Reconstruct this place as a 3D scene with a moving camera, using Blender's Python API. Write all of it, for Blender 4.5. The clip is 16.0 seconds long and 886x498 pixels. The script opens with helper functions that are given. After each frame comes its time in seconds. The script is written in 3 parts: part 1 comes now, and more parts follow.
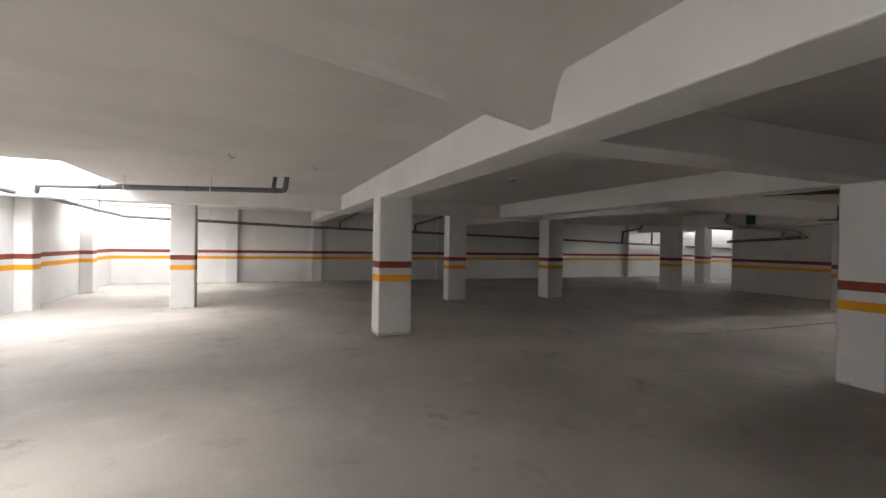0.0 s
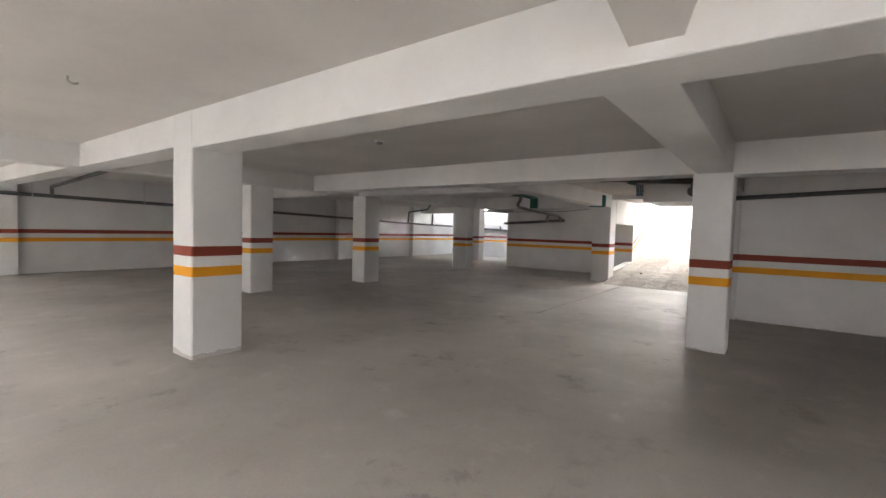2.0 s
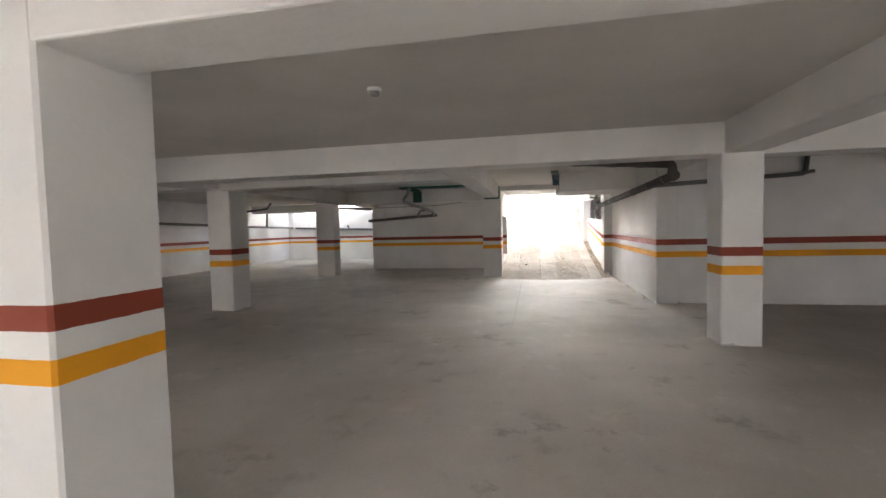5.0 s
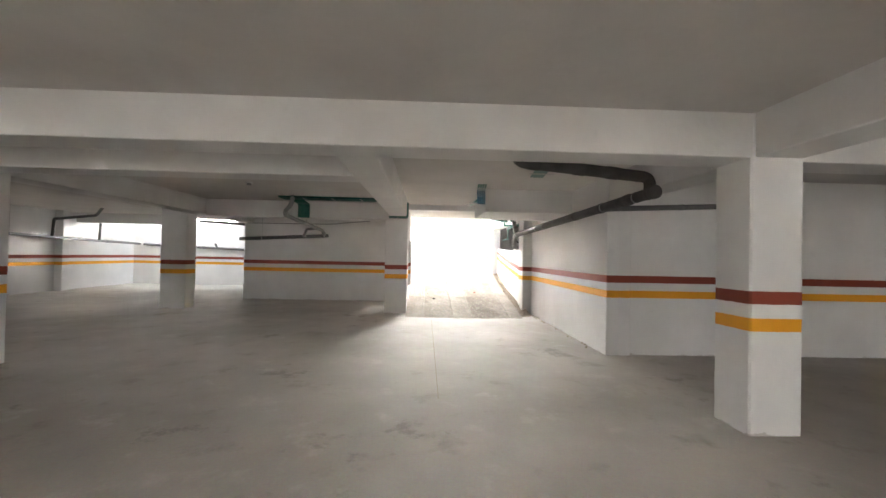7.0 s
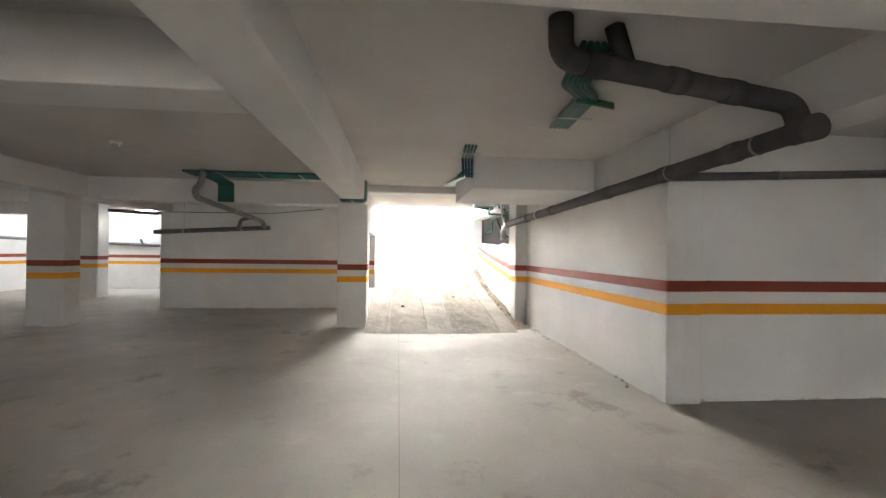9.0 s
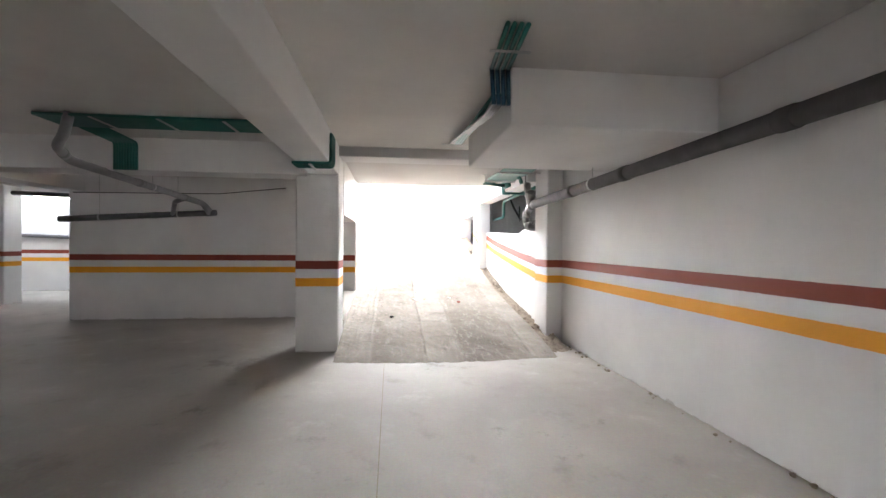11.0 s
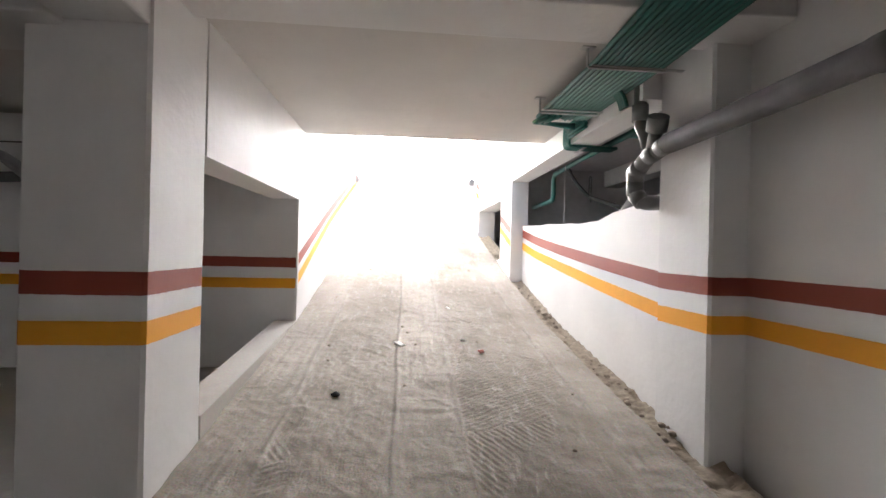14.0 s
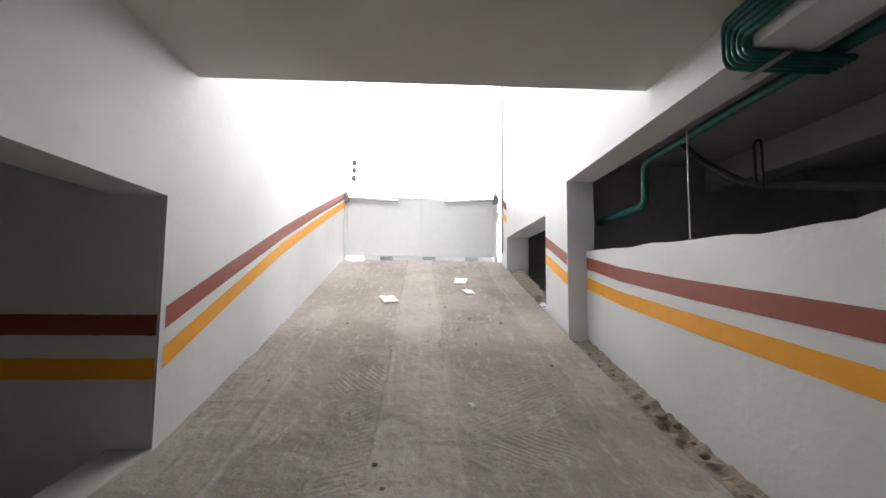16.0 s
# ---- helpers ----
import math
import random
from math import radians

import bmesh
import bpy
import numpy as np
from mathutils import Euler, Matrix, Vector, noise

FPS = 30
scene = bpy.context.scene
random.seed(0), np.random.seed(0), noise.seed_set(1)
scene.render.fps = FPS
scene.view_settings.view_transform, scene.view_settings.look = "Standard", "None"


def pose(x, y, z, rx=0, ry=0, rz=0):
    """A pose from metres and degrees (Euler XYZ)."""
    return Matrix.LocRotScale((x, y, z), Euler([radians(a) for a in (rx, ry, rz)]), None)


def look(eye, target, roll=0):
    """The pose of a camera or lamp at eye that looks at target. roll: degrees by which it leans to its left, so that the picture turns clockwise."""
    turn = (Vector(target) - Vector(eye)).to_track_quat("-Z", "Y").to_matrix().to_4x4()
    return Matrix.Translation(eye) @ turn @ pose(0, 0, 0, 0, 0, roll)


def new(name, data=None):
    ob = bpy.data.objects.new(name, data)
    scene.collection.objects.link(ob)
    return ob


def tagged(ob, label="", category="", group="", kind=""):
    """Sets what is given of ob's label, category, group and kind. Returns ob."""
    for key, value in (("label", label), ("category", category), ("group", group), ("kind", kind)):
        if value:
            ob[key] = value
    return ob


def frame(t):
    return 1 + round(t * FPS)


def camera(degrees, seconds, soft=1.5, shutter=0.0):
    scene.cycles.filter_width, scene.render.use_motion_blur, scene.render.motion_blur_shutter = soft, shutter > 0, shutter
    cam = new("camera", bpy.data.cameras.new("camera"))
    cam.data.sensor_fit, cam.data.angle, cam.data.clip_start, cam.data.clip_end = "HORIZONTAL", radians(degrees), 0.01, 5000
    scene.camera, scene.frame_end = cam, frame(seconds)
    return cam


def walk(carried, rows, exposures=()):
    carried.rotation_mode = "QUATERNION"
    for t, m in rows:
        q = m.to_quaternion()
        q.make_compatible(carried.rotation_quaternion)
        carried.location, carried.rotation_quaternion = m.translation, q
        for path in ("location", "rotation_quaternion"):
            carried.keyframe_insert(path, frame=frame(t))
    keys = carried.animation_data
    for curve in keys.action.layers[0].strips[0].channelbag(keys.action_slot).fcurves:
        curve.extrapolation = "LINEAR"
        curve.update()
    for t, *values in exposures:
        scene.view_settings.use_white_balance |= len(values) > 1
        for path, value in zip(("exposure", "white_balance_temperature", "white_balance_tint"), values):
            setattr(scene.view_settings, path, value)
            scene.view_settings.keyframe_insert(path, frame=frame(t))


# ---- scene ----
cam = camera(90.1, 16.0)
PATH = [
    (0, (-0.045, -0.188, 1.723), (0.715, 1.662, 1.703), 1.0),
    (0.5, (-0.226, 0.391, 1.66), (0.889, 2.051, 1.631), 1.0),
    (1, (-0.336, 0.992, 1.663), (1.007, 2.472, 1.6), 2.8),
    (1.5, (-0.42, 1.608, 1.686), (1.146, 2.849, 1.603), 2.3),
    (2, (-0.481, 2.242, 1.683), (1.121, 3.436, 1.594), 1.6),
    (2.5, (-0.58, 2.921, 1.681), (1.039, 4.092, 1.59), 1.3),
    (3, (-0.572, 3.564, 1.689), (1.069, 4.704, 1.607), 1.1),
    (3.5, (-0.464, 4.147, 1.718), (1.224, 5.217, 1.643), 0.5),
    (4, (-0.288, 4.731, 1.721), (1.529, 5.562, 1.628), -0.6),
    (4.5, (-0.007, 5.246, 1.709), (1.875, 5.914, 1.612), -2.1),
    (5, (0.391, 5.701, 1.702), (2.347, 6.106, 1.605), -1.4),
    (7.5, (3.702, 6.271, 1.608), (5.698, 6.152, 1.648), 1.1),
    (8, (4.407, 6.215, 1.62), (6.401, 6.058, 1.653), 0.9),
    (8.5, (5.088, 6.143, 1.632), (7.081, 5.977, 1.656), 0.7),
    (9, (5.769, 6.12, 1.62), (7.758, 5.919, 1.634), 0.8),
    (11.5, (9.309, 5.907, 1.572), (11.296, 5.675, 1.552), 0.3),
    (12, (10.013, 5.776, 1.586), (12.002, 5.567, 1.563), 0.8),
    (12.5, (10.726, 5.699, 1.553), (12.714, 5.485, 1.531), 1.0),
    (13, (11.431, 5.606, 1.52), (13.422, 5.419, 1.495), 1.0),
    (13.5, (12.151, 5.549, 1.496), (14.143, 5.363, 1.468), 0.9),
    (14, (12.86, 5.458, 1.484), (14.853, 5.288, 1.487), 1.3),
    (14.5, (13.573, 5.383, 1.491), (15.567, 5.231, 1.522), 1.3),
    (15, (14.255, 5.322, 1.488), (16.249, 5.172, 1.542), 0.8),
    (15.5, (14.941, 5.229, 1.506), (16.936, 5.12, 1.592), -0.0),
    (16, (15.682, 5.229, 1.525), (17.672, 5.133, 1.695), 0.5),
]
EXPOSURES = [(0.0, 0.8, 6650, 12), (0.5, 1.2, 6550, 13), (1.0, 1.5, 6650, 12), (2.5, 1.8, 6500, 12), (5.0, 1.8, 6650, 12), (7.5, 2.25, 6700, 9), (9.0, 2.2, 6650, 9), (11.5, 1.95, 6200, 12), (12.5, 1.85, 6600, 13), (13.5, 1.45, 6650, 13), (14.0, 1.1, 6350, 13), (15.0, 0.2, 6300, 10), (16.0, -0.65, 6250, 10)]
walk(cam, [(t, look(eye, target, roll)) for t, eye, target, roll in PATH], EXPOSURES)

# ---- world, sun, large lights ----
world = bpy.data.worlds.new("sky")
scene.world = world
world.use_nodes = True
wn = world.node_tree.nodes
sky = wn.new("ShaderNodeTexSky")
sky.sky_type, sky.sun_disc = "NISHITA", False
sky.sun_elevation, sky.sun_rotation = radians(50), radians(256)
wn["Background"].inputs[1].default_value = 0.15
world.node_tree.links.new(sky.outputs[0], wn["Background"].inputs[0])


def lamp(name, kind, m, energy, color=(1, 1, 1), size=(1, 1), angle=0.2):
    data = bpy.data.lights.new(name, kind)
    data.energy, data.color = energy, color
    if kind == "AREA":
        data.shape, data.size, data.size_y = "RECTANGLE", size[0], size[1]
    else:
        data.angle = angle
    ob = new(name, data)
    ob.matrix_world = m
    return ob


lamp("sun", "SUN", look((0, 0, 0), (0.62, 0.15, -0.77)), 3.0, (1, 0.97, 0.93), angle=radians(25))
DAY = (1.0, 0.985, 0.965)
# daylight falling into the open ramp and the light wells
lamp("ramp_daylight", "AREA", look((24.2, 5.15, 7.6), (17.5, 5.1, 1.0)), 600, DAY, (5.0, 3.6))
# the west wells at y 2.5 and -3.0 are unseen, added as fill light
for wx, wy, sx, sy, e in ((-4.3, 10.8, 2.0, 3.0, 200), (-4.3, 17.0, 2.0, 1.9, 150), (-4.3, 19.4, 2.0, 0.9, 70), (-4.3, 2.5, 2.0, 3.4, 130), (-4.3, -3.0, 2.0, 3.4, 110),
                          (23.9, 17.5, 1.1, 4.4, 24), (23.9, 14.0, 1.1, 1.6, 9)):
    lamp("well_and_fill_daylight", "AREA", pose(wx, wy, 3.9), e, (0.93, 0.965, 1.0) if wx > 0 else (0.97, 0.985, 1.0), (sx, sy))


# ---- materials ----
def mat(name, rough=0.8, metal=0.0):
    m = bpy.data.materials.new(name)
    m.use_nodes = True
    b = m.node_tree.nodes["Principled BSDF"]
    b.inputs["Roughness"].default_value, b.inputs["Metallic"].default_value = rough, metal
    return m, m.node_tree.nodes, m.node_tree.links, b


def noise_node(n, l, scale, detail=4, coord="Object", rough=0.55):
    tc = n.new("ShaderNodeTexCoord")
    t = n.new("ShaderNodeTexNoise")
    t.inputs["Scale"].default_value, t.inputs["Detail"].default_value, t.inputs["Roughness"].default_value = scale, detail, rough
    l.new(tc.outputs[coord], t.inputs["Vector"])
    return t


def ramp_node(n, l, src, stops):
    r = n.new("ShaderNodeValToRGB")
    e = r.color_ramp.elements
    while len(e) < len(stops):
        e.new(0.5)
    for k, (p, c) in enumerate(stops):
        e[k].position = p
        e[k].color = (*c, 1) if len(c) == 3 else (c[0], c[0], c[0], 1)
    l.new(src, r.inputs[0])
    return r


def mix_node(n, l, fac, a, b, mode="MIX"):
    x = n.new("ShaderNodeMix")
    x.data_type, x.blend_type = "RGBA", mode
    for s, v in ((0, fac), (6, a), (7, b)):
        if hasattr(v, "is_linked"):
            l.new(v, x.inputs[s])
        else:
            x.inputs[s].default_value = v if s == 0 else (*v, 1)
    return x.outputs[2]


def math_node(n, l, op, a, b):
    x = n.new("ShaderNodeMath")
    x.operation = op
    for s, v in ((0, a), (1, b)):
        if hasattr(v, "is_linked"):
            l.new(v, x.inputs[s])
        else:
            x.inputs[s].default_value = v
    return x.outputs[0]


def bump(n, l, b, src, strength, dist):
    u = n.new("ShaderNodeBump")
    u.inputs["Strength"].default_value, u.inputs["Distance"].default_value = strength, dist
    l.new(src, u.inputs["Height"])
    l.new(u.outputs[0], b.inputs["Normal"])


RED, YELLOW = (0.255, 0.046, 0.022), (0.83, 0.36, 0.009)


def plaster(name, base, bands=False, rough=0.75, warm=0.0):
    m, n, l, b = mat(name, rough)
    big, fine = noise_node(n, l, 0.9, 5), noise_node(n, l, 14, 6)
    lo = tuple(c * 0.88 for c in base)
    col = mix_node(n, l, ramp_node(n, l, big.outputs[0], ((0.32, (0,)), (0.68, (1,)))).outputs[0], lo, base)
    smudge = noise_node(n, l, 3.1, 8, rough=0.7)
    col = mix_node(n, l, ramp_node(n, l, smudge.outputs[0], ((0.60, (0,)), (0.78, (0.35,)))).outputs[0], col, tuple(c * 0.74 for c in base))
    if bands:
        tc = n.new("ShaderNodeTexCoord")
        sep = n.new("ShaderNodeSeparateXYZ")
        l.new(tc.outputs["Object"], sep.inputs[0])
        wob = math_node(n, l, "MULTIPLY", math_node(n, l, "SUBTRACT", fine.outputs[0], 0.5), 0.012)
        z = math_node(n, l, "ADD", sep.outputs[2], wob)
        # dirt kicked up along the foot of the wall, ragged at its upper edge
        foot = math_node(n, l, "SUBTRACT", math_node(n, l, "MULTIPLY", math_node(n, l, "SUBTRACT", smudge.outputs[0], 0.47), 0.22), sep.outputs[2])
        col = mix_node(n, l, math_node(n, l, "MULTIPLY", math_node(n, l, "GREATER_THAN", foot, 0.0), 0.5), col, (0.33, 0.30, 0.26))
        for lo_z, hi_z, paint in ((1.224, 1.345, RED), (0.97, 1.092, YELLOW)):
            inside = math_node(n, l, "MULTIPLY", math_node(n, l, "GREATER_THAN", z, lo_z), math_node(n, l, "LESS_THAN", z, hi_z))
            coat = mix_node(n, l, big.outputs[0], tuple(c * 0.82 for c in paint), tuple(min(1, c * 1.12) for c in paint))
            col = mix_node(n, l, inside, col, coat)
    l.new(col, b.inputs["Base Color"])
    h = math_node(n, l, "ADD", math_node(n, l, "MULTIPLY", big.outputs[0], 2.0), math_node(n, l, "MULTIPLY", fine.outputs[0], 0.5))
    bump(n, l, b, h, 0.35, 0.02)
    return m


WALL = plaster("painted_plaster_with_bands", (0.80, 0.795, 0.785), True)
WHITE = plaster("white_plaster", (0.80, 0.793, 0.78))
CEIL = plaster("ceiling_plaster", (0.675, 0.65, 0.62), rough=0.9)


def solid(name, c, rough=0.5, metal=0.0, vary=0.2, scale=9.0, sheen=0.5):
    m, n, l, b = mat(name, rough, metal)
    b.inputs["Specular IOR Level"].default_value = sheen
    t = noise_node(n, l, scale, 6)
    l.new(mix_node(n, l, t.outputs[0], tuple(v * (1 - vary) for v in c), tuple(min(1, v * (1 + vary)) for v in c)), b.inputs["Base Color"])
    bump(n, l, b, t.outputs[0], 0.15, 0.01)
    return m


RED_PAINT, YELLOW_PAINT = solid("oxide_red_paint", RED, 0.6, vary=0.12), solid("yellow_paint", YELLOW, 0.6, vary=0.1)
PVC = solid("dusty_grey_pvc", (0.105, 0.105, 0.11), 0.45, vary=0.35)
PVC_LIGHT = solid("pale_grey_pvc", (0.22, 0.22, 0.225), 0.4, vary=0.3)
PVC_MID = solid("worn_grey_pvc", (0.085, 0.08, 0.08), 0.85, vary=0.5, scale=5.0, sheen=0.12)
PVC_GLOSS = solid("glossy_dark_pvc", (0.19, 0.187, 0.185), 0.42, vary=0.35, sheen=0.3)
GREEN = solid("green_conduit", (0.012, 0.125, 0.104), 0.4, vary=0.3)
BLUE = solid("blue_conduit", (0.012, 0.07, 0.12), 0.4, vary=0.3)
STEEL = solid("galvanised_strap", (0.5, 0.5, 0.49), 0.4, 0.7)
DARK = solid("bare_grey_plaster", (0.45, 0.44, 0.44), 0.9)
BLACK = solid("black_cable", (0.02, 0.02, 0.02), 0.9, sheen=0.1)
PAPER = solid("white_scrap", (0.75, 0.74, 0.70), 0.7, vary=0.1)
GATE = solid("white_gate_paint", (0.72, 0.73, 0.72), 0.45, vary=0.06)
STONE = solid("broken_brick_rubble", (0.29, 0.24, 0.185), 0.95, vary=0.6, scale=22.0)
FACADE = plaster("facade_render", (0.78, 0.76, 0.72))


def concrete_floor():
    m, n, l, b = mat("dusty_concrete_floor", 0.8)
    big, mid, fine = noise_node(n, l, 0.35, 6), noise_node(n, l, 1.7, 8, rough=0.65), noise_node(n, l, 40, 5)
    col = mix_node(n, l, ramp_node(n, l, big.outputs[0], ((0.35, (0,)), (0.66, (1,)))).outputs[0], (0.35, 0.322, 0.29), (0.47, 0.438, 0.40))
    col = mix_node(n, l, ramp_node(n, l, mid.outputs[0], ((0.58, (0,)), (0.72, (0.4,)))).outputs[0], col, (0.20, 0.18, 0.155))
    col = mix_node(n, l, ramp_node(n, l, mid.outputs[0], ((0.28, (0.45,)), (0.42, (0,)))).outputs[0], col, (0.55, 0.52, 0.48))
    blot = noise_node(n, l, 0.8, 9, rough=0.72)
    col = mix_node(n, l, ramp_node(n, l, blot.outputs[0], ((0.60, (0,)), (0.66, (0.45,)))).outputs[0], col, (0.15, 0.132, 0.112))
    col = mix_node(n, l, 0.14, col, fine.outputs[1], "OVERLAY")
    l.new(col, b.inputs["Base Color"])
    l.new(ramp_node(n, l, mid.outputs[0], ((0.3, (0.62,)), (0.7, (0.92,)))).outputs[0], b.inputs["Roughness"])
    bump(n, l, b, math_node(n, l, "ADD", fine.outputs[0], math_node(n, l, "MULTIPLY", mid.outputs[0], 3)), 0.25, 0.01)
    return m


def ramp_concrete():
    m, n, l, b = mat("scored_ramp_concrete", 0.9)
    big, mid, fine = noise_node(n, l, 1.1, 6), noise_node(n, l, 6, 8, rough=0.7), noise_node(n, l, 70, 4)
    tc = n.new("ShaderNodeTexCoord")
    sep = n.new("ShaderNodeSeparateXYZ")
    l.new(tc.outputs["Object"], sep.inputs[0])
    yy = math_node(n, l, "ADD", sep.outputs[1], math_node(n, l, "MULTIPLY", math_node(n, l, "SUBTRACT", mid.outputs[0], 0.5), 0.30))
    lane = None
    for c, w in ((4.51, 0.51), (5.9, 0.40)):
        d = math_node(n, l, "ABSOLUTE", math_node(n, l, "SUBTRACT", yy, c), 0.0)
        g = ramp_node(n, l, math_node(n, l, "DIVIDE", d, w), ((0.86, (1,)), (1.0, (0,)))).outputs[0]
        lane = g if lane is None else math_node(n, l, "MAXIMUM", lane, g)
    pale = mix_node(n, l, ramp_node(n, l, big.outputs[0], ((0.38, (0,)), (0.62, (1,)))).outputs[0], (0.275, 0.24, 0.203), (0.365, 0.324, 0.28))
    worn = mix_node(n, l, ramp_node(n, l, big.outputs[0], ((0.40, (0,)), (0.58, (1,)))).outputs[0], (0.165, 0.138, 0.11), (0.245, 0.21, 0.174))
    # trowelled batches, each a little different, with firm edges
    cells = n.new("ShaderNodeTexVoronoi")
    cells.inputs["Scale"].default_value = 1.0
    squash = n.new("ShaderNodeMapping")
    squash.inputs["Scale"].default_value, squash.inputs["Rotation"].default_value = (1.5, 2.2, 1.0), (0, 0, 0.35)
    l.new(tc.outputs["Object"], squash.inputs[0])
    l.new(mix_node(n, l, 0.12, squash.outputs[0], mid.outputs[1], "ADD"), cells.inputs["Vector"])
    batch = n.new("ShaderNodeSeparateColor")
    l.new(cells.outputs["Color"], batch.inputs[0])
    worn = mix_node(n, l, math_node(n, l, "MULTIPLY", batch.outputs[0], 0.6), worn, (0.31, 0.27, 0.226))
    col = mix_node(n, l, math_node(n, l, "MULTIPLY", lane, 0.68), pale, worn)
    # pale smears of dry mortar, dragged along and across
    for scale, turn, lo, amount in (((2.0, 6.0, 1.0), 0.0, 0.64, 0.35), ((2.6, 9.0, 1.0), 0.75, 0.60, 0.6), ((2.6, 8.0, 1.0), -0.9, 0.60, 0.55), ((8.0, 2.2, 1.0), 0.1, 0.62, 0.45)):
        stretch = n.new("ShaderNodeMapping")
        stretch.inputs["Scale"].default_value, stretch.inputs["Rotation"].default_value = scale, (0, 0, turn)
        l.new(tc.outputs["Object"], stretch.inputs[0])
        streak = n.new("ShaderNodeTexNoise")
        streak.inputs["Scale"].default_value, streak.inputs["Detail"].default_value, streak.inputs["Roughness"].default_value = 1.4, 7, 0.65
        l.new(stretch.outputs[0], streak.inputs["Vector"])
        col = mix_node(n, l, ramp_node(n, l, streak.outputs[0], ((lo - 0.03, (0,)), (lo + 0.06, (amount,)))).outputs[0], col, (0.42, 0.378, 0.33))
        col = mix_node(n, l, ramp_node(n, l, streak.outputs[0], ((0.30, (0.35,)), (0.36, (0,)))).outputs[0], col, (0.18, 0.152, 0.125))
    col = mix_node(n, l, ramp_node(n, l, mid.outputs[0], ((0.31, (0.5,)), (0.38, (0,)))).outputs[0], col, (0.16, 0.135, 0.11))
    col = mix_node(n, l, 0.4, col, fine.outputs[1], "OVERLAY")
    l.new(col, b.inputs["Base Color"])
    h = math_node(n, l, "ADD", mid.outputs[0], math_node(n, l, "MULTIPLY", fine.outputs[0], 0.35))
    bump(n, l, b, math_node(n, l, "ADD", h, math_node(n, l, "MULTIPLY", streak.outputs[0], 0.3)), 0.7, 0.02)
    return m


FLOOR, RAMP = concrete_floor(), ramp_concrete()
GLASS, gn, gl, gb = mat("dark_window_glass", 0.03)
gb.inputs["IOR"].default_value = 1.06
gb.inputs["Transmission Weight"].default_value, gb.inputs["Base Color"].default_value = 1.0, (0.75, 0.78, 0.8, 1)


# ---- mesh helpers ----
def finish(name, bm, material, parent=None, label="", smooth=False):
    me = bpy.data.meshes.new(name)
    bm.normal_update()
    bm.to_mesh(me)
    bm.free()
    me.materials.append(material)
    if smooth:
        for p in me.polygons:
            p.use_smooth = len(p.vertices) == 4
    ob = new(name, me)
    if parent:
        ob.parent = parent
    if label:
        ob["label"] = label
    return ob


def part(name, bm, material, parent, label="", smooth=False):
    return finish(name, bm, material, parent, label, smooth)


def add_box(bm, x0, x1, y0, y1, z0, z1, bevel=0.0):
    v = [bm.verts.new((x, y, z)) for x in (x0, x1) for y in (y0, y1) for z in (z0, z1)]
    fs = [bm.faces.new([v[i] for i in q]) for q in ((0, 1, 3, 2), (4, 6, 7, 5), (0, 4, 5, 1), (2, 3, 7, 6), (0, 2, 6, 4), (1, 5, 7, 3))]
    if bevel:
        es = list({e for f in fs for e in f.edges})
        bmesh.ops.bevel(bm, geom=es, offset=bevel, segments=2, affect="EDGES", profile=0.5)
    return bm


def box(x0, x1, y0, y1, z0, z1, bevel=0.0):
    return add_box(bmesh.new(), x0, x1, y0, y1, z0, z1, bevel)


def prism(xz, y0, y1):
    """A wall piece with the outline xz, between two depths."""
    bm = bmesh.new()
    a = [bm.verts.new((x, y0, z)) for x, z in xz]
    b = [bm.verts.new((x, y1, z)) for x, z in xz]
    bm.faces.new(a)
    bm.faces.new(b[::-1])
    for k in range(len(xz)):
        bm.faces.new((a[k], b[k], b[(k + 1) % len(xz)], a[(k + 1) % len(xz)]))
    bmesh.ops.recalc_face_normals(bm, faces=bm.faces)
    return bm


def structure(name, bm, material, label, category):
    return tagged(finish(name, bm, material), label, category, kind="structure")


def slab_wall(name, x0, x1, y0, y1, z0, z1, label="white plastered wall with red and yellow bands", material=None, bevel=0.012):
    return structure(name, box(x0, x1, y0, y1, z0, z1, bevel), material or WALL, label, "wall")


def tube_into(bm, pts, r, fillet=0.0, seg=14):
    """A round tube along pts, its corners rounded."""
    pts = [Vector(p) for p in pts]
    line = [pts[0]]
    for a, b, c in zip(pts, pts[1:], pts[2:]):
        d0, d1 = (a - b), (c - b)
        f = min(fillet or r * 1.6, d0.length * 0.45, d1.length * 0.45)
        p0, p1 = b + d0.normalized() * f, b + d1.normalized() * f
        for k in range(7):
            s = k / 6
            line.append(p0 * (1 - s) ** 2 + b * 2 * s * (1 - s) + p1 * s * s)
    line.append(pts[-1])
    up = None
    rings = []
    for k, p in enumerate(line):
        t = (line[min(k + 1, len(line) - 1)] - line[max(k - 1, 0)]).normalized()
        if up is None:
            up = t.orthogonal().normalized()
        up = (up - t * up.dot(t)).normalized()
        side = t.cross(up)
        rings.append([bm.verts.new(p + (up * math.cos(a) + side * math.sin(a)) * r) for a in (2 * math.pi * j / seg for j in range(seg))])
    for a, b in zip(rings, rings[1:]):
        for j in range(seg):
            bm.faces.new((a[j], a[(j + 1) % seg], b[(j + 1) % seg], b[j]))
    bm.faces.new(rings[0][::-1])
    bm.faces.new(rings[-1])
    return bm


def tube(pts, r, fillet=0.0, seg=14):
    return tube_into(bmesh.new(), pts, r, fillet, seg)


